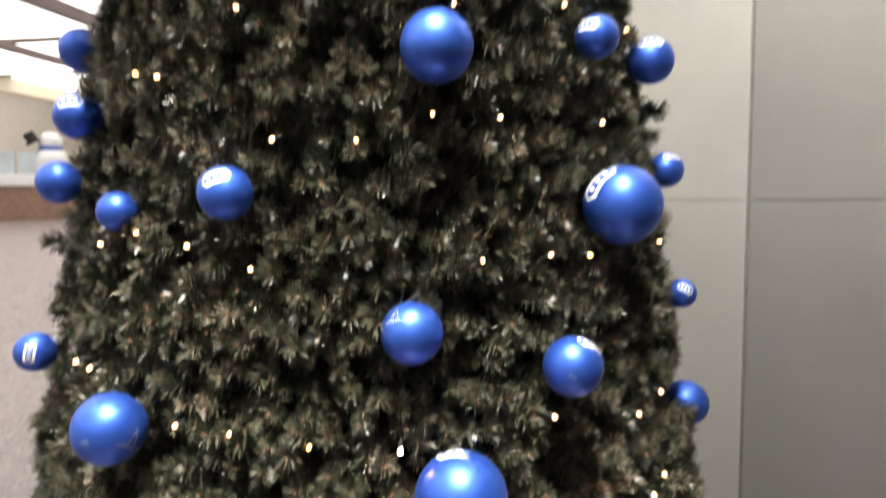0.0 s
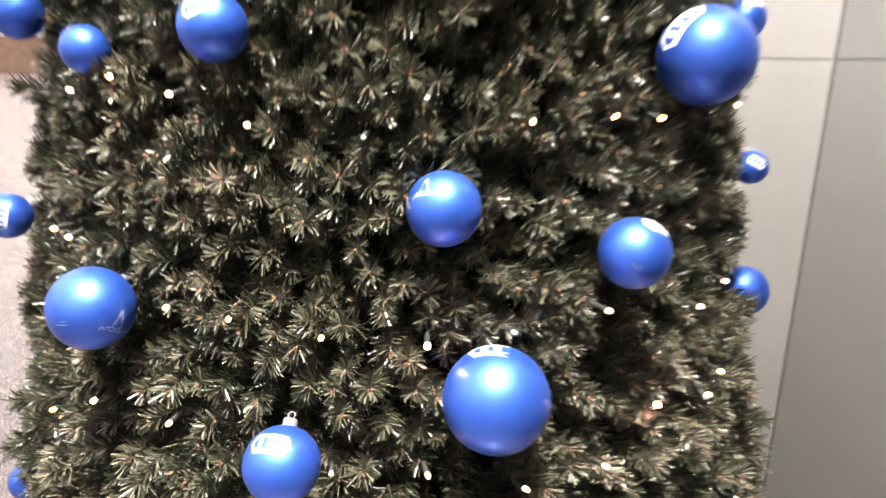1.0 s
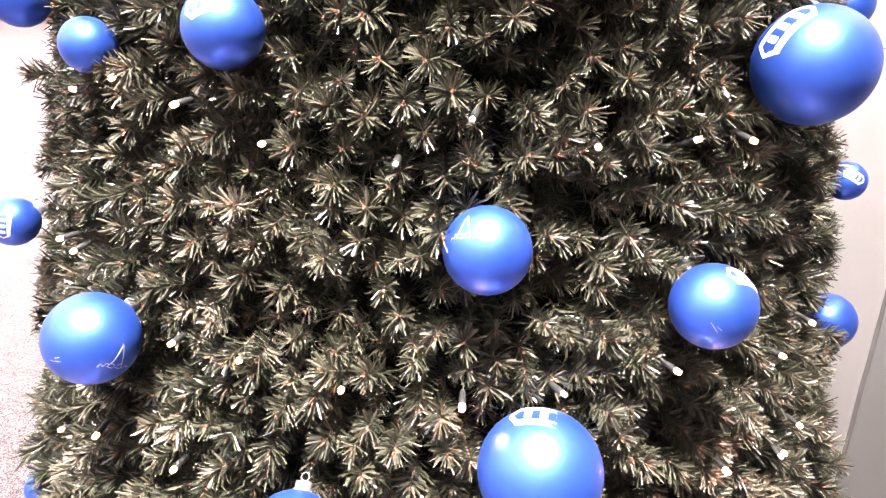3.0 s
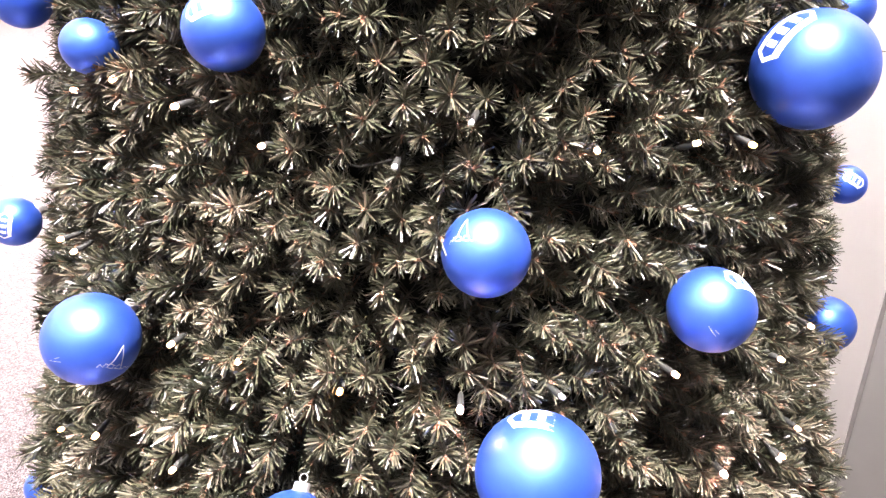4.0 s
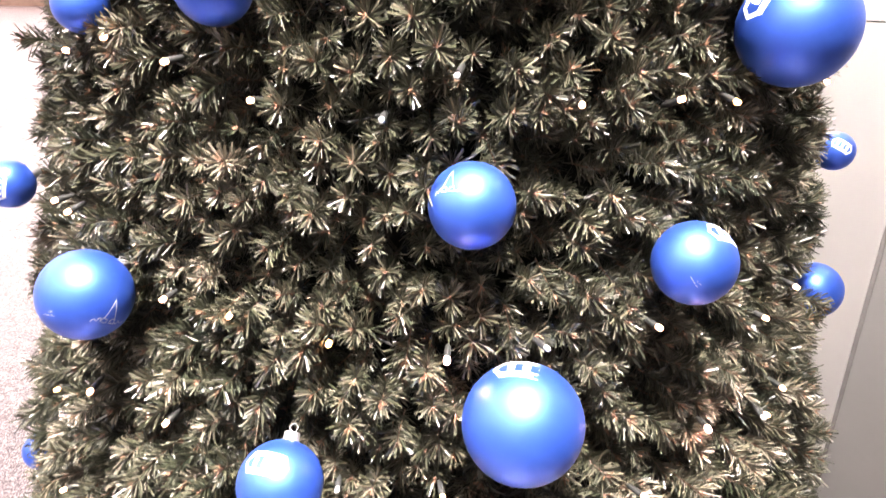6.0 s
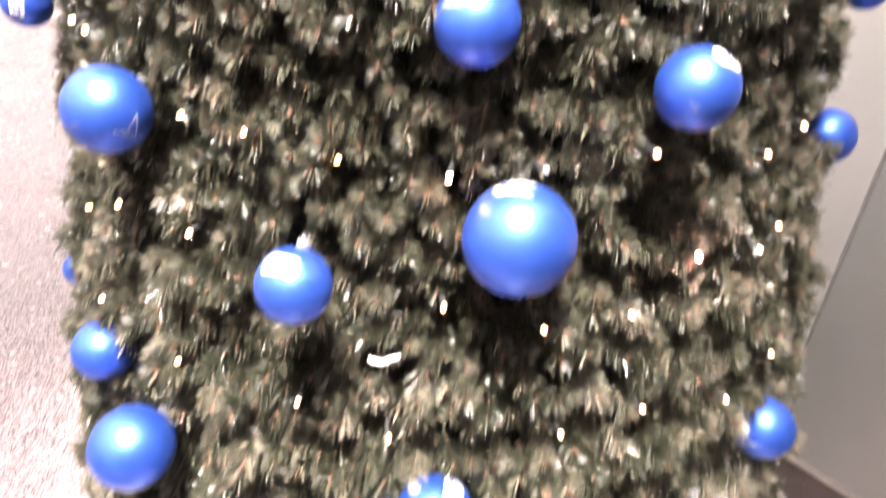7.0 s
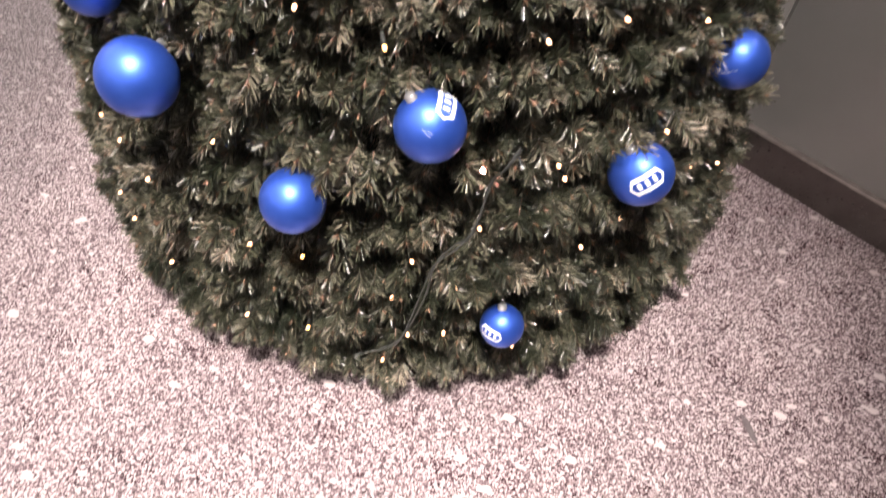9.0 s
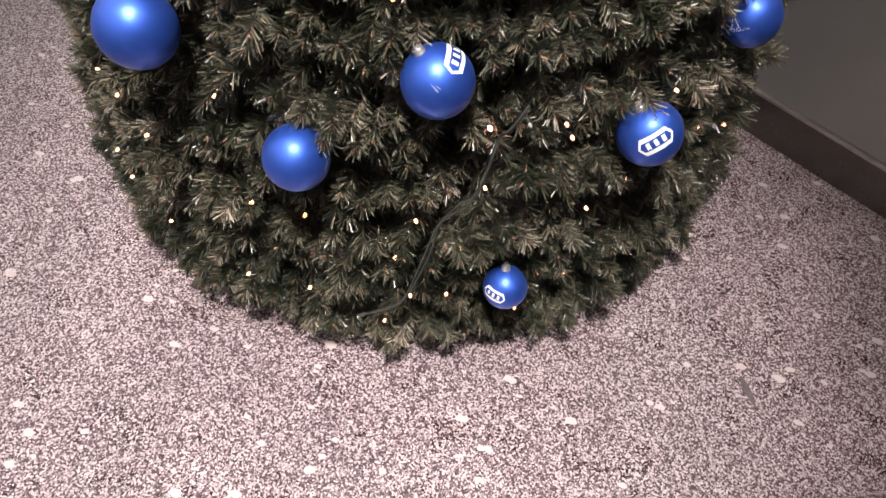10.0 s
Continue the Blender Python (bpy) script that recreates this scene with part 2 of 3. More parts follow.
crate = part("display_box", boxed(-0.75, 0.75, 60.4, 61.6, 3.5, 5.2, FAR, bevel=0.08), PALE_BLUE)
tagged(crate, "pale blue display box on the white counter top", "display box", "display boxes on the counter")
for shift in (-1.7, -3.4, -5.1):
    copy_thing(crate, FAR @ Matrix.Translation((shift, 0, 0)) @ FAR.inverted())
figure = lathe([(0.4, 0.0), (1.0, 0.35), (1.25, 1.0), (1.0, 1.7), (0.62, 1.95), (0.85, 2.35), (0.85, 2.75), (0.5, 3.15), (0.1, 3.25)], 24)
bmesh.ops.transform(figure, matrix=FAR @ Matrix.Translation((1.45, 60.9, 3.5)), verts=figure.verts)
figure = part("snowman", figure, WHITE_PRINT, smooth=True)
tagged(figure, "white rounded snowman decoration standing on the counter", "snowman")
hat = lathe([(0.60, 0.0), (0.60, 0.08), (0.42, 0.10), (0.40, 0.75), (0.36, 0.80)], 20)
bmesh.ops.transform(hat, matrix=FAR @ Matrix.Translation((0.35, 60.5, 5.9)) @ pose(0, 0, 0, 0, -30, 0), verts=hat.verts)
tagged(part("top_hat", hat, RUBBER), "black top hat tilted beside the snowman", "hat")
scarf = lathe([(0.70, 0.0), (0.82, 0.08), (0.82, 0.32), (0.70, 0.40)], 20)
bmesh.ops.transform(scarf, matrix=FAR @ Matrix.Translation((1.45, 60.9, 5.30)), verts=scarf.verts)
tagged(part("scarf", scarf, BLUE), "blue scarf round the snowman's neck", "scarf")

# round downlight over the tree, and luminous panels over the hall
downlight = part("downlight", lathe([(0.36, 0.0), (0.40, 0.01), (0.40, 0.09), (0.34, 0.10)], 32), SILVER)
tagged(downlight, "round silver ceiling downlight over the tree", "downlight")
downlight.matrix_world = Matrix.Translation((DOWNLIGHT[0], DOWNLIGHT[1], CEILING - 0.10))
part("diffuser", lathe([(0.32, -0.012), (0.33, -0.003)], 32), DIFFUSER, downlight)
# housing made up for the added fill lamp
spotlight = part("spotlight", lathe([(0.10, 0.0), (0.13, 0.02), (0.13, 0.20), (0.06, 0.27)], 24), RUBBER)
tagged(spotlight, "unseen added spotlight that brightens the tree and upper wall", "spotlight")
spotlight.matrix_world = Matrix.Translation(ADDED_SPOT) @ beam.matrix_world.to_3x3().to_4x4() @ Matrix.Translation((0, 0, 0.03))
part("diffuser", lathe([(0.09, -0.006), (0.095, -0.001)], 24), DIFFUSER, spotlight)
panel = part("ceiling_light", boxed(-1.8, 1.8, -2.2, 2.2, -0.06, 0.0, bevel=0.01), SILVER)
part("diffuser", boxed(-1.74, 1.74, -2.14, 2.14, -0.072, -0.061), DIFFUSER, panel)
tagged(panel, "oblong luminous white ceiling panel", "ceiling light", "ceiling lights")
panel.matrix_world = Matrix.Translation((-4.5, -1.0, CEILING))
# rows with j < 0 are unseen, added to light the wall from the south-west
for i in range(0, 9):
    for j in range(-2, 12):
        if (i, j) != (0, 0):
            copy_thing(panel, Matrix.Translation((-4.5 - 4.6 * i, -1.0 + 5.0 * j, CEILING if i < 4 else HIGH)))

# two more unseen panels, added as fill on the tree front and wall
for x, y in ((0.1, -13.0), (0.1, -18.0)):
    copy_thing(panel, Matrix.Translation((x, y, CEILING)))

# ---- the tree ----
TREE_TOP = 5.4
tree = new("christmas_tree")
tagged(tree, "tall artificial Christmas tree of olive-green plastic needles on the granite floor", "christmas tree")


def spread(z):
    """Radius of the foliage at height z."""
    r = 0.975 - 0.152 * z
    if z < 0.16:
        r -= 0.10 * (1 - z / 0.16) ** 1.6
    if z > 3.2:
        r -= 0.035 * (z - 3.2)
    return max(r, 0.02)


def on_tree(angle, z, out=0.0):
    a, r = radians(angle), spread(z) + out
    return Vector((r * math.sin(a), -r * math.cos(a), z))


# solid cone in place of inner branches, coloured as the shade in the gaps
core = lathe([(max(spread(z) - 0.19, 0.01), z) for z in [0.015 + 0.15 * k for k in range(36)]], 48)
part("shaded_core", core, CORE, tree, "inner cone for the branches, painted near-black as deep shade")
part("trunk", tube([(0, 0, 0.0), (0, 0, TREE_TOP)], 0.03, 10), TWIG, tree)

# angle round the tree in degrees, height, how far the centre stands out of the foliage, radius,
# then the print: its kind, the way it faces, and its turn in degrees
BAUBLES = [
    (22.7, 1.977, 0.036, 0.0594, "", None, 0),
    (-67.0, 2.084, 0.031, 0.0524, "", None, 0),
    (-37.4, 1.893, 0.026, 0.0439, "badge", (0.21, -0.80, 0.56), 10),
    (-39.1, 1.768, 0.040, 0.0408, "", None, 0),
    (-25.0, 1.713, 0.002, 0.0355, "", None, 0),
    (-5.0, 1.744, 0.012, 0.0445, "badge", (0.03, -0.80, 0.60), 25),
    (51.4, 2.031, 0.025, 0.0408, "badge", (-0.48, -0.76, 0.44), 0),
    (73.4, 2.027, 0.031, 0.0506, "badge", (-0.09, -0.70, 0.70), 0),
    (97.2, 1.801, 0.058, 0.0456, "badge", (0.25, -0.55, 0.79), 0),
    (52.5, 1.719, 0.029, 0.0730, "badge", (-0.66, -0.42, 0.62), 80),
    (85.3, 1.501, 0.026, 0.0351, "badge", (0.09, -0.88, 0.47), -30),
    (81.2, 1.249, -0.002, 0.0524, "", None, 0),
    (-38.4, 1.450, 0.048, 0.0369, "badge", (0.40, -0.90, 0.10), 80),
    (-18.0, 1.363, 0.043, 0.0585, "skyline", (0.93, -0.30, -0.22), -35),
    (18.7, 1.521, 0.007, 0.0498, "skyline", (-0.35, -0.66, 0.67), 12),
    (38.3, 1.455, 0.045, 0.0500, "badge", (0.58, -0.05, 0.81), -50),
    (23.4, 1.272, 0.031, 0.0723, "badge", (-0.02, 0.08, 1.00), 0),
    (4.3, 1.211, 0.071, 0.0490, "badge", (-0.10, -0.44, 0.90), 10),
    (-46.5, 0.898, -0.007, 0.0360, "", None, 0),
    (-26.2, 0.903, 0.020, 0.0524, "", None, 0),
    (-16.2, 0.815, 0.060, 0.0689, "", None, 0),
    (17.2, 0.807, 0.014, 0.0620, "badge", (0.43, 0.08, 0.90), 0),
    (1.5, 0.635, 0.036, 0.0614, "skyline", (0.94, 0.15, 0.30), 0),
    (44.0, 0.650, 0.036, 0.0633, "badge", (0.15, -0.86, 0.48), 40),
    (61.4, 0.780, 0.018, 0.0577, "skyline", (-0.52, -0.84, 0.13), 30),
    (27.4, 0.305, 0.030, 0.0488, "badge", (-0.40, -0.84, 0.37), 5),
]
CENTRES = [(on_tree(a, z, out), r) for a, z, out, r, *_ in BAUBLES]

# angle round the tree and height of each bulb on the light string, and how far it stands out where that is known
LIT = [
    (-1.6, 1.622, 0.002), (28.8, 1.629, -0.008), (39.9, 1.635, -0.008), (16.9, 1.344, 0.022), (35.8, 1.374, 0.034), (-10.2, 1.371, 0.015), (-3.6, 1.360, -0.003), (-9.1, 1.212, 0.024),
    (43.8, 1.202, 0.013), (17.1, 1.154, 0.001), (27.1, 1.124, 0.009), (36.0, 1.138, 0.019), (3.4, 1.000, 0.035), (-12.9, 0.970), (29.9, 0.942, 0.009), (24.0, 0.688, -0.012),
    (39.5, 0.955), (34.3, 0.658), (23.8, 0.565, 0.005), (-5.9, 0.466, 0.020), (15.0, 0.257), (21.2, 0.405), (38.4, 0.461), (50.4, 0.537),
    (11.5, 0.163), (-10.1, 1.658, 0.018), (-18.8, 1.946), (0.8, 1.830), (12.1, 1.827), (22.3, 1.872), (32.4, 1.870), (53.0, 1.874),
    (67.7, 2.083), (-5.4, 2.052), (-28.6, 1.655), (-20.1, 1.677), (71.0, 1.637), (-32.2, 1.437), (-27.9, 1.433),
]
LIT += [
    (58.6, 1.193), (54.9, 1.169), (61.1, 1.345), (-18.2, 1.222, 0.038), (46.5, 2.087), (26.3, 2.060), (-28.9, 0.978), (-36.7, 0.530),
    (-30.9, 0.519), (-10.0, 0.684), (-22.2, 0.513, 0.027), (-36.5, 0.298), (5.9, 0.712), (33.2, 0.692), (49.7, 0.688), (57.2, 0.545),
    (67.5, 0.453), (63.2, 0.920), (77.8, 0.918), (52.9, 0.899), (53.5, 1.326), (-32.4, 0.264), (-31.7, 0.120), (-22.9, 0.237),
    (-18.8, 0.124), (-14.5, 0.078), (-7.4, 0.246, 0.029), (15.5, 0.483), (19.8, 0.262), (36.6, 0.274), (44.3, 0.504), (72.5, 0.371),
    (29.8, 0.188), (8.0, 0.268), (12.8, 0.375),
]
DIM = [(-23.8, 1.957), (46.3, 1.629), (6.5, 1.348), (-31.0, 1.140), (1.1, 0.235), (1.1, 0.457), (12.2, 0.935)]
OUT = [(17.0, 1.659), (10.7, 1.610), (25.8, 1.353, 0.015), (-5.2, 0.909), (28.5, 0.701), (-16.4, 0.436), (7.6, 1.160), (54.0, 1.168)]
LOOSE = [(27.2, 0.775), (25.4, 0.735), (24.2, 0.699), (22.7, 0.598), (20.6, 0.559), (18.1, 0.501), (16.5, 0.421), (14.2, 0.297), (12.0, 0.240), (7.9, 0.219)]
CABLE_LINE = [on_tree(a0 + (a1 - a0) * f, z0 + (z1 - z0) * f, 0.0) for (a0, z0), (a1, z1) in zip(LOOSE, LOOSE[1:]) for f in (0.0, 0.5)]
BULBS = [(on_tree(a, z, *(out or [0.006])), a, z) for a, z, *out in LIT + DIM + OUT]


def sprig_needles(rng, count, length=0.027, wide=0.0018, stem=0.052, buds=8):
    """Corners of one sprig along +z, four to a needle, and a tint for each needle; the last few are its brown bud scales."""
    k = np.arange(count)
    up = stem * ((k + rng.random(count)) / count) ** 0.7
    turn = k * 2.39996 + rng.normal(0, 0.45, count)
    lean = np.radians(np.clip(56 - 12 * (up / stem) + rng.normal(0, 11, count), 6, 100))
    size = length * rng.uniform(0.72, 1.12, count)
    end = up > stem * 0.90
    lean[end] = np.radians(rng.uniform(15, 66, end.sum()))
    lean[-buds:], size[-buds:], up[-buds:] = np.radians(rng.uniform(8, 60, buds)), length * rng.uniform(0.25, 0.42, buds), stem
    way = np.stack([np.sin(lean) * np.cos(turn), np.sin(lean) * np.sin(turn), np.cos(lean)], 1)
    root = np.stack([np.zeros(count), np.zeros(count), up], 1)
    spin = rng.uniform(0, 2 * np.pi, count)
    s1 = np.stack([-np.sin(turn), np.cos(turn), np.zeros(count)], 1)
    s2 = np.cross(way, s1)
    side = np.cos(spin)[:, None] * s1 + np.sin(spin)[:, None] * s2
    half = (wide * rng.uniform(0.75, 1.3, count) / 2)[:, None]
    tip = root + way * size[:, None]
    corners = np.stack([root - side * half, root + side * half, tip + side * half * 0.9, tip - side * half * 0.9], 1)
    # random tint per needle, darker at the sprig's root and paler at its tip
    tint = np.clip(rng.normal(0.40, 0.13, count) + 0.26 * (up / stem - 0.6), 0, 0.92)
    tint[-buds:] = 1.0
    return corners, tint


def needle_mesh(name, corners, tint):
    n = corners.size // 12
    data = bpy.data.meshes.new(name)
    data.vertices.add(4 * n)
    data.vertices.foreach_set("co", corners.reshape(-1).astype(np.float32))
    data.loops.add(4 * n)
    data.loops.foreach_set("vertex_index", np.arange(4 * n, dtype=np.int32))
    data.polygons.add(n)
    data.polygons.foreach_set("loop_start", np.arange(0, 4 * n, 4, dtype=np.int32))
    data.update(calc_edges=True)
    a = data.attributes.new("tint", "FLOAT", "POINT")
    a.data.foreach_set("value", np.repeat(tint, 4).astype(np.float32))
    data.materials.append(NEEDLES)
    return data


def free_of_things(p, outward):
    for c, r in CENTRES:
        d = p - c
        if d.length < r + 0.003 or (d.dot(outward) > 0 and (d - outward * d.dot(outward)).length < (0.84 if c.z < 1.0 else 0.70 if r > 0.042 else 0.58) * r + (0.010 if c.z < 1.0 else 0.004)):
            return False
    return True


rng = np.random.default_rng(5)
places = []
for layer, gap, depth in ((0, 0.0415, 0.0), (1, 0.0440, -0.044), (2, 0.060, -0.082)):
    z = 0.03
    while z < TREE_TOP - 0.1:
        wide = z > 2.4
        r = spread(z)
        row = gap * (2.0 if wide else 1.0)
        count = max(4, int(2 * math.pi * r / row))
        for k in range(count):
            a = 360.0 * (k + rng.uniform(-0.27, 0.27)) / count + 137 * z
            a = (a + 180) % 360 - 180
            front = -80 < a < 112
            if (layer == 2 and (wide or not front)) or (not front and rng.random() < 0.45):
                continue
            zz = z + rng.uniform(-0.28, 0.28) * row
            if zz < 0.012:
                continue
            p0 = on_tree(a, zz)
            wave = math.sin(zz * 2 * math.pi / 0.135 + 2.6 * noise.noise(p0 * 3.0))
            if layer == 0 and noise.noise(p0 * 11.0) + (0.24 if zz < 1.0 else 0.08) * wave < (-0.46 if zz < 1.0 else -0.62):
                continue
            lumps = (0.038 if zz < 1.0 else 0.028) * noise.noise(p0 * 8.0) + 0.024 * noise.noise(p0 * 21.0)
            p = on_tree(a, zz, depth - 0.074 + (0.022 if zz < 1.0 else 0.011) * wave + lumps + rng.normal(0, 0.008))
            outward = Vector((math.sin(radians(a)), -math.cos(radians(a)), 0))
            if not free_of_things(p + outward * 0.05, outward):
                continue
            droop = rng.normal(0.05 if zz > 1.1 else -0.12, 0.24) - (0.2 if zz < 0.2 else 0.0)
            side = rng.normal(0, 0.24)
            way = (outward + Vector((0, 0, 1)) * droop + Vector((math.cos(radians(a)), math.sin(radians(a)), 0)) * side).normalized()
            tip = p + way * 0.060
            if any((tip - b[0]).length < 0.09 and (p + way * max(0.0, min(0.075, (b[0] - p).dot(way))) - b[0]).length < 0.013 for b in BULBS):
                continue
            if layer == 0 and any((tip - q).length < 0.026 for q in CABLE_LINE):
                p = p - outward * 0.030
            places.append((p, way, layer, a, zz))
        z += row * 0.93

KINDS = [sprig_needles(np.random.default_rng(40 + i), 146) for i in range(14)]
MIDDLE = [sprig_needles(np.random.default_rng(90 + i), 96) for i in range(8)]
THIN = [sprig_needles(np.random.default_rng(70 + i), 60) for i in range(6)]
near = [i for i, (p, w, layer, a, z) in enumerate(places) if layer == 0 and -2 < a < 46 and 1.20 < z < 1.80][:300]
chosen = set(near)
SPRIGS = []
for i, (corners, tint) in enumerate(KINDS):
    SPRIGS.append(needle_mesh("sprig", corners, tint))
rest, tints, stems = [], [], []
for i, (p, way, layer, a, z) in enumerate(places):
    m = along(p, way) @ Matrix.Rotation(rng.uniform(0, 6.28), 4, "Z")
    s = rng.uniform(0.85, 1.18) * (1.0 + 0.22 * min(1.0, max(0.0, (1.25 - z) / 0.5)))
    stems.append((p, way, s))
    if i in chosen:
        ob = new("sprig", SPRIGS[i % 14])
        ob.parent = tree
        ob.matrix_local = m @ Matrix.Diagonal((s, s, s, 1))
        continue
    thin = layer == 2 or z > 2.4 or not -80 < a < 112
    corners, tint = THIN[i % 6] if thin else MIDDLE[i % 8] if layer == 1 else KINDS[i % 14]
    turn = np.array(m.to_3x3()) * s
    rest.append(corners.reshape(-1, 3) @ turn.T + np.array(p))
    tints.append(np.where(tint > 0.95, 1.0, np.clip(tint + rng.normal(0.0, 0.16), 0, 0.92)))
foliage = new("foliage", needle_mesh("foliage", np.concatenate(rest), np.concatenate(tints)))
foliage.parent = tree
tagged(foliage, "dense olive-green plastic needles", kind="stuff")

# brown twig ends in the middle of the sprigs
verts, faces = [], []
for p, way, s in stems:
    if p.z > 2.5:
        continue
    a = way.orthogonal().normalized()
    b = way.cross(a)
    base = len(verts)
    for h, w in ((0.0, 0.0012), (0.050 * s, 0.0013), (0.057 * s, 0.0022)):
        for k in range(4):
            verts.append(p + way * h + w * (math.cos(k * math.pi / 2) * a + math.sin(k * math.pi / 2) * b))
    for k in range(4):
        n = (k + 1) % 4
        faces += [(base + k, base + n, base + 4 + n, base + 4 + k), (base + 4 + k, base + 4 + n, base + 8 + n, base + 8 + k)]
    faces.append((base + 8, base + 9, base + 10, base + 11))
data = bpy.data.meshes.new("twig")
data.from_pydata(verts, [], faces)
data.materials.append(TWIG)
twigs = new("twig", data)
twigs.parent = tree
tagged(twigs, "thin brown twig ends", kind="stuff")


# ---- baubles ----
def on_ball(r, face, turn):
    """Maps flat x, y (in radii) onto the ball round the way that it faces."""
    face = Vector(face).normalized()
    right = Vector((0, 0, 1)).cross(face)
    right = right.normalized() if right.length > 0.2 else Vector((1, 0, 0))
    up = face.cross(right)
    c, s = math.cos(radians(turn)), math.sin(radians(turn))

    def put(x, y, lift=1.004):
        x, y = x * c - y * s, x * s + y * c
        d = math.hypot(x, y)
        k = math.sin(d) / d if d > 1e-6 else 1.0
        return (face * math.cos(d) + right * x * k + up * y * k) * r * lift
    return put


def strokes(put, lines, width):
    bm = bmesh.new()
    for line in lines:
        fine = []
        for (x0, y0), (x1, y1) in zip(line, line[1:]):
            n = max(1, int(math.hypot(x1 - x0, y1 - y0) / 0.07))
            fine += [(x0 + (x1 - x0) * i / n, y0 + (y1 - y0) * i / n) for i in range(n)]
        fine.append(line[-1])
        loop = line[0] == line[-1]
        pairs = []
        for i, (x, y) in enumerate(fine):
            before = fine[i - 1] if i else (fine[-2] if loop else fine[0])
            after = fine[i + 1] if i + 1 < len(fine) else (fine[1] if loop else fine[-1])
            dx, dy = after[0] - before[0], after[1] - before[1]
            d = math.hypot(dx, dy) or 1.0
            ox, oy = -dy / d * width / 2, dx / d * width / 2
            pairs.append((bm.verts.new(put(x + ox, y + oy)), bm.verts.new(put(x - ox, y - oy))))
        for (a, b), (c, d) in zip(pairs, pairs[1:]):
            bm.faces.new((a, b, d, c))
    return bm


CHEVRONS = [[(-0.38, 0.27), (-0.54, 0.0), (-0.38, -0.27)], [(0.38, 0.27), (0.54, 0.0), (0.38, -0.27)]]
RAILS = [[(-0.40, 0.215), (0.40, 0.215)], [(-0.40, -0.215), (0.40, -0.215)]]
MARKS = [[(-0.25, -0.10), (-0.25, 0.10)], [(0.0, -0.10), (0.0, 0.10)], [(0.25, -0.10), (0.25, 0.10)]]
SKYLINE = [
    [(-0.38, -0.30), (-0.36, -0.20), (-0.28, -0.24), (-0.26, -0.14), (-0.20, -0.16)],
    [(-0.20, -0.22), (-0.06, -0.22), (-0.06, -0.13), (-0.18, -0.12), (-0.20, -0.22)],
    [(-0.16, -0.12), (-0.10, 0.34), (0.10, -0.10)],
    [(0.0, -0.20), (0.02, -0.10), (0.12, -0.10), (0.14, -0.20), (0.0, -0.20)],
    [(0.14, -0.16), (0.22, -0.20), (0.24, -0.12), (0.34, -0.16), (0.42, -0.13)],
]


def bauble(angle, z, out, r, print_kind, face, turn):
    centre = on_tree(angle, z, out)
    outward = Vector((math.sin(radians(angle)), -math.cos(radians(angle)), 0))
    tilt = (Vector((0, 0, 1)) - outward * (0.35 if angle == 27.4 else 1.0 if angle == 4.3 else 2.2)).normalized()
    if angle in (44.0, 17.2):
        tilt = Vector((-0.52, -0.05, 0.86)).normalized()
    bm = bmesh.new()
    bmesh.ops.create_uvsphere(bm, u_segments=64, v_segments=40, radius=r)
    ball = part("bauble", bm, BLUE, smooth=True)
    ball.matrix_world = Matrix.Translation(centre)
    size = "large" if r > 0.065 else "small" if r < 0.046 else "medium"
    printed = {"badge": " with a white printed badge", "skyline": " with a fine white line drawing"}.get(print_kind, "")
    tagged(ball, size + " satin blue bauble" + printed, "bauble", "blue baubles on the tree")
    m = along(tilt * r * 0.965, tilt)
    cr = 0.0095
    cap = lathe([(cr * 1.12, 0), (cr * 1.12, 0.0016), (cr, 0.0024), (cr, 0.0095), (cr * 0.86, 0.011), (cr * 0.3, 0.0118)], 20)
    bmesh.ops.transform(cap, matrix=m, verts=cap.verts)
    cap = part("cap", cap, SILVER, ball, "silver metal cap", smooth=True)
    ring = tube([(0.0048 * math.sin(q), 0, 0.0160 - 0.0048 * math.cos(q)) for q in [6.2832 * i / 12 for i in range(13)]], 0.0006, 5)
    bmesh.ops.transform(ring, matrix=m, verts=ring.verts)
    part("hanging_loop", ring, SILVER, cap)
    if print_kind == "badge":
        put = on_ball(r, face, turn)
        for line in RAILS:
            part("badge_rail", strokes(put, [line], 0.13), WHITE_PRINT, ball, "white printed band")
        for line in CHEVRONS:
            part("badge_chevron", strokes(put, [line], 0.075), WHITE_PRINT, ball, "white printed angle")
        for line in MARKS:
            part("badge_mark", strokes(put, [line], 0.12), WHITE_PRINT, ball)
    elif print_kind == "skyline":
        for line in SKYLINE:
            part("drawn_line", strokes(on_ball(r, face, turn), [line], 0.018), FINE_PRINT, ball, "fine white drawn line")
    return ball


BALLS = [bauble(*row) for row in BAUBLES]
# fine scratches on three of the balls
for index, face, turn in ((15, (-0.05, -0.90, -0.10), -52), (21, (0.12, -0.80, 0.48), -40), (13, (-0.05, -0.96, -0.05), 4)):
    for shift, length in ((0.0, 0.30), (0.07, 0.13)):
        put = on_ball(BAUBLES[index][3], face, turn)
        part("scratch", strokes(put, [[(-length / 2 + shift, shift), (length / 2 + shift, shift * 1.4)]], 0.010), FINE_PRINT, BALLS[index], "pale hairline scratch")

# ---- light string ----
string = new("light_string")
tagged(string, "string of small warm white lamps on dark cable", "string lights")
CAP = mesh_of("lamp_cap", lathe([(0.0020, -0.024), (0.0036, -0.020), (0.0042, -0.008), (0.0044, 0.0), (0.0038, 0.001)], 10), RUBBER)
GLASS = {}
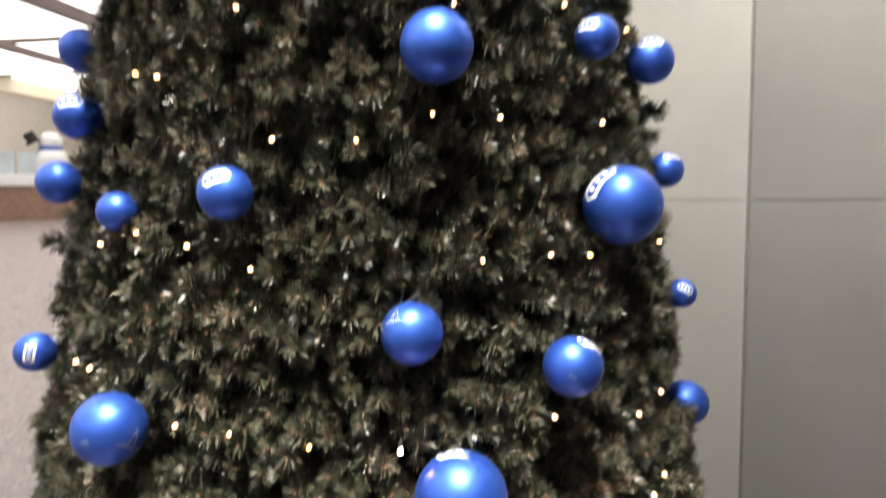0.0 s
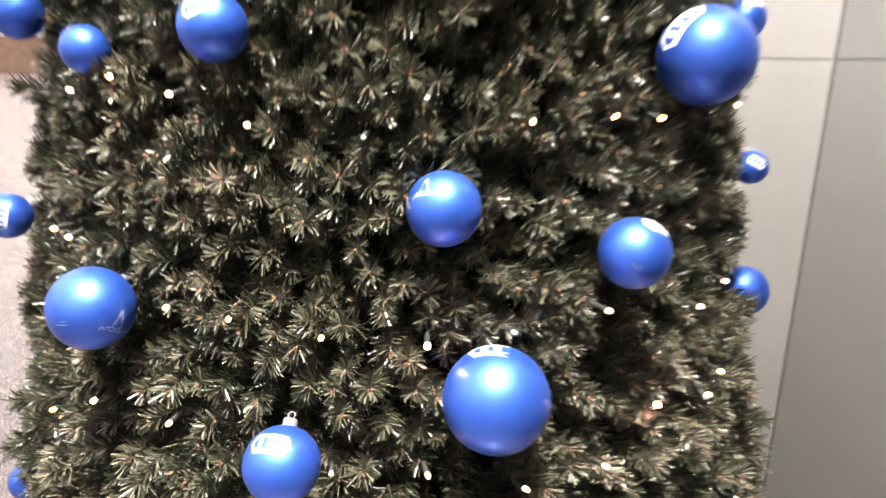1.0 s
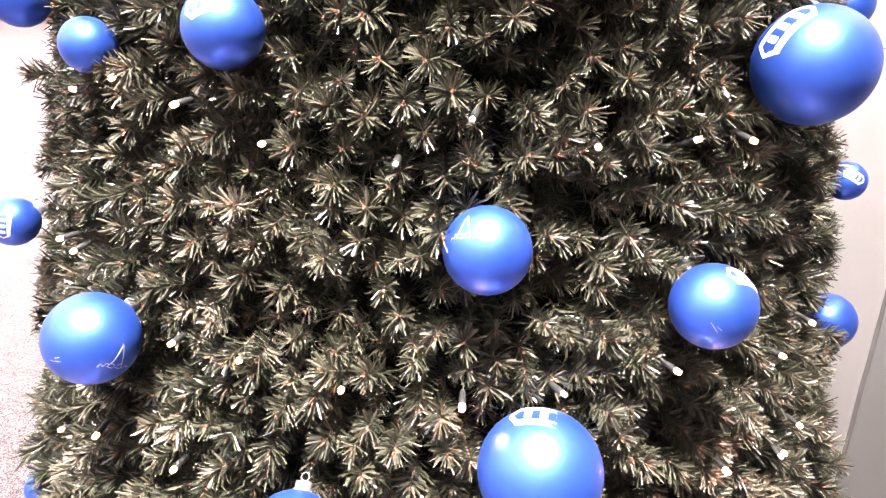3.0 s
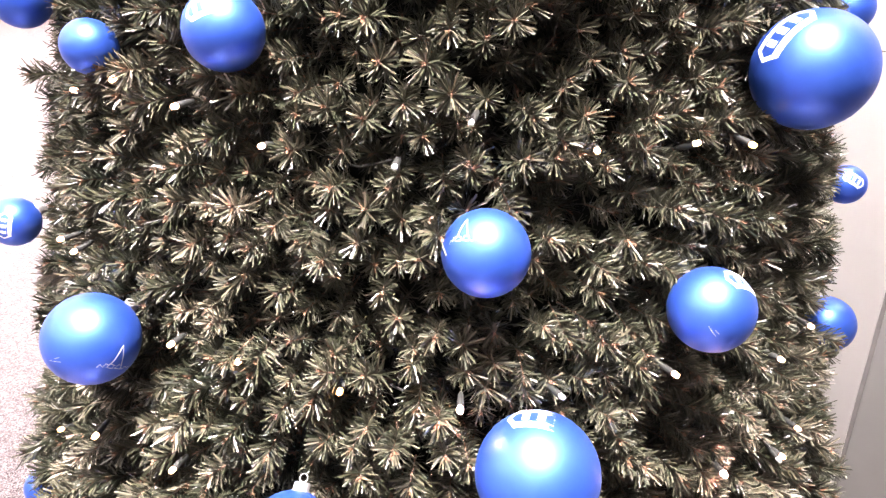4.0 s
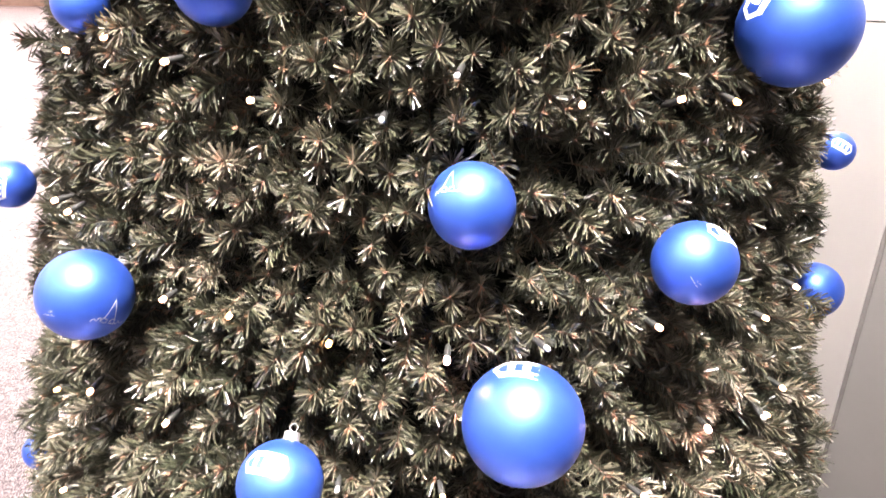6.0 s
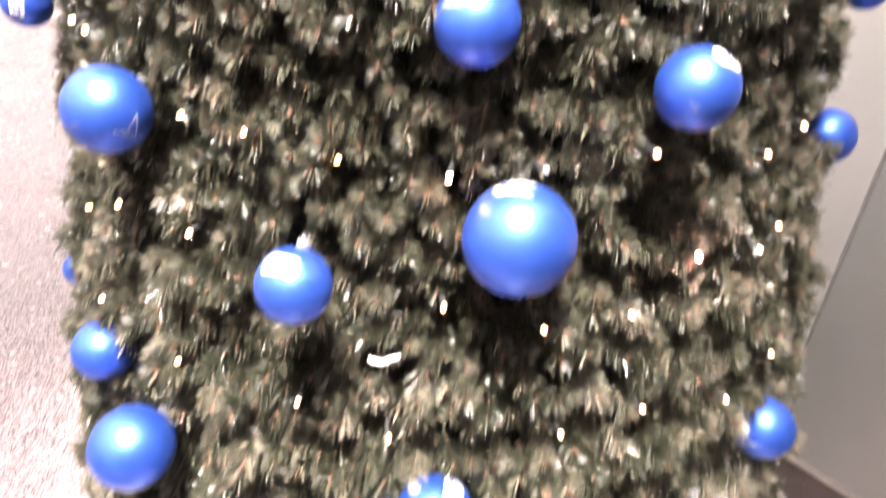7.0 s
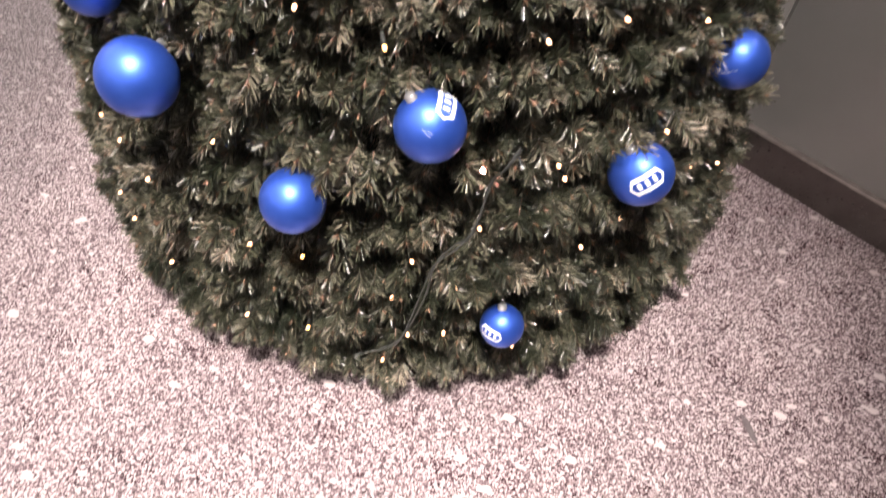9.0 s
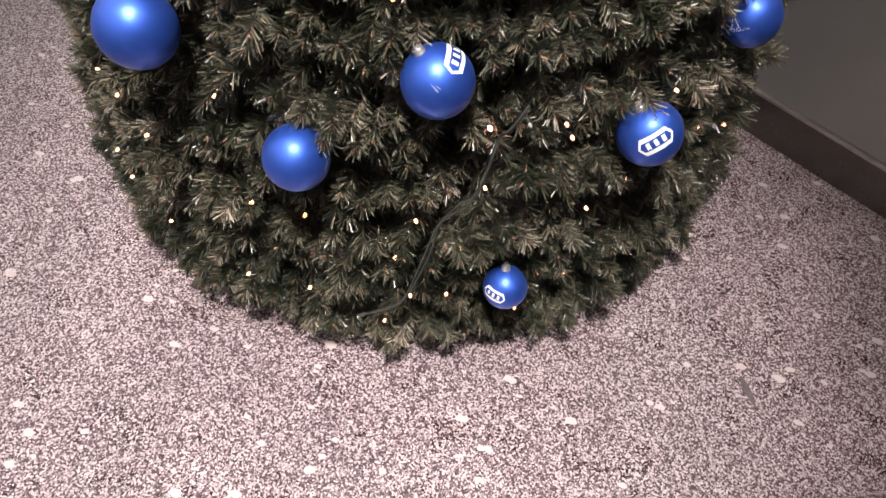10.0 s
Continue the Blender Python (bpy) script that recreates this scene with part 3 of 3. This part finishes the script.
for key, mat in (("lit", WARM), ("vivid", VIVID), ("dim", AMBER), ("out", UNLIT)):
    GLASS[key] = mesh_of("bulb", lathe([(0.0030, 0.0005), (0.0036, 0.002), (0.0037, 0.0060), (0.0030, 0.0088), (0.0010, 0.0100)], 10), mat)
for data in (CAP, *GLASS.values()):
    data.polygons.foreach_set("use_smooth", [True] * len(data.polygons))
LABELS = {"vivid": "bright pinkish glowing bulb", "lit": "glowing warm white bulb", "dim": "faint amber bulb", "out": "clear unlit bulb"}
for i, (p, a, z) in enumerate(BULBS):
    key = "lit" if i < len(LIT) else "dim" if i < len(LIT) + len(DIM) else "out"
    if (a, z) in ((16.9, 1.344), (43.8, 1.202), (24.0, 0.688)):
        key = "vivid"
    outward = Vector((math.sin(radians(a)), -math.cos(radians(a)), 0))
    way = (outward + Vector((0, 0, rng.normal(-0.05, 0.22))) + Vector((math.cos(radians(a)), math.sin(radians(a)), 0)) * rng.normal(0, 0.22)).normalized()
    cap = new("lamp_cap", CAP)
    cap.parent = string
    cap.matrix_local = along(p - way * 0.008, way)
    bulb = new("bulb", GLASS[key])
    bulb.parent = cap
    bulb["label"] = LABELS[key]

# cable: hidden runs between neighbouring lamps, and one loose run down the front
bands = {}
for p, a, z in BULBS:
    bands.setdefault(int(z / 0.24), []).append((a, z))
for band in bands.values():
    band.sort()
    pts = []
    for (a0, z0), (a1, z1) in zip(band, band[1:]):
        for k in range(6):
            f = k / 6
            pts.append(on_tree(a0 + (a1 - a0) * f, z0 + (z1 - z0) * f - 0.02 * math.sin(f * math.pi), -0.062 - 0.012 * math.sin(f * 9 + a0)))
    if len(pts) > 1:
        part("cable", tube(pts, 0.0019, 5), RUBBER, string)
for shift in (0.0, 0.9):
    pts = [on_tree(a + 0.55 * shift * math.sin(i * 1.3), z, 0.036 + 0.008 * math.sin(i * 2.1 + shift)) for i, (a, z) in enumerate(LOOSE)]
    smooth_pts = []
    for i in range(len(pts) - 1):
        p0, p1, p2, p3 = pts[max(i - 1, 0)], pts[i], pts[i + 1], pts[min(i + 2, len(pts) - 1)]
        for k in range(5):
            t = k / 5
            smooth_pts.append(0.5 * (2 * p1 + (p2 - p0) * t + (2 * p0 - 5 * p1 + 4 * p2 - p3) * t * t + (3 * p1 - p0 - 3 * p2 + p3) * t ** 3))
    part("cable", tube(smooth_pts, 0.0019, 6), CABLE, string, "loose dark cable")

# white plastic tie end
tie = tube([on_tree(10.0 + 0.62 * k, 1.076 - 0.004 * math.sin(k * 0.6) + 0.0012 * k, 0.012 + 0.004 * math.sin(k)) for k in range(6)], [0.0026, 0.0034, 0.0036, 0.0036, 0.003, 0.0018], 6)
tagged(part("cable_tie", tie, TAG), "white plastic cable tie end sticking out of the needles", "cable tie")

# ---- granite slabs, 1.055 by 0.60 m, turned 23.5 degrees ----
GRID = pose(0, 0, 0, 0, 0, 23.5)
slab = boxed(-0.5266, 0.5266, -0.2991, 0.2991, -0.02, 0.0, bevel=0.0005)
SLAB = mesh_of("slab", slab, FLOOR)
for j in range(-5, 8):
    for i in range(-8, 6):
        u = 0.013 + 1.055 * i + (0.0 if j % 2 else 0.47)
        ob = new("slab", SLAB)
        ob.parent = floor
        ob.matrix_local = GRID @ Matrix.Translation((u, -0.515 + 0.60 * j, 0))
# plain floor of the same stone round the laid slabs
ring = bmesh.new()
outer = [ring.verts.new((x, y, -0.0006)) for x, y in ((-HALL, -22), (HALL, -22), (HALL, 60), (-HALL, 60))]
inner = [ring.verts.new(GRID @ Vector((u, w, -0.0006))) for u, w in ((-8.3, -3.81), (5.3, -3.81), (5.3, 3.98), (-8.3, 3.98))]
for k in range(4):
    n = (k + 1) % 4
    ring.faces.new((outer[k], outer[n], inner[n], inner[k]))
part("outer_paving", ring, FLOOR, floor)

# dark scuff on the floor
scuff = bmesh.new()
scuff.faces.new([scuff.verts.new(p) for p in ((-0.036, -0.004, 0.0006), (-0.012, -0.0085, 0.0006), (0.018, -0.006, 0.0006), (0.036, 0.001, 0.0006), (0.014, 0.007, 0.0006), (-0.014, 0.006, 0.0006))])
scuff = part("scuff_mark", scuff, SCUFF)
scuff.matrix_world = Matrix.Translation((1.090, -0.767, 0)) @ pose(0, 0, 0, 0, 0, -66) @ Matrix.Diagonal((1.3, 1.25, 1, 1))
tagged(scuff, "dark scuff mark on the speckled granite floor", "scuff mark")
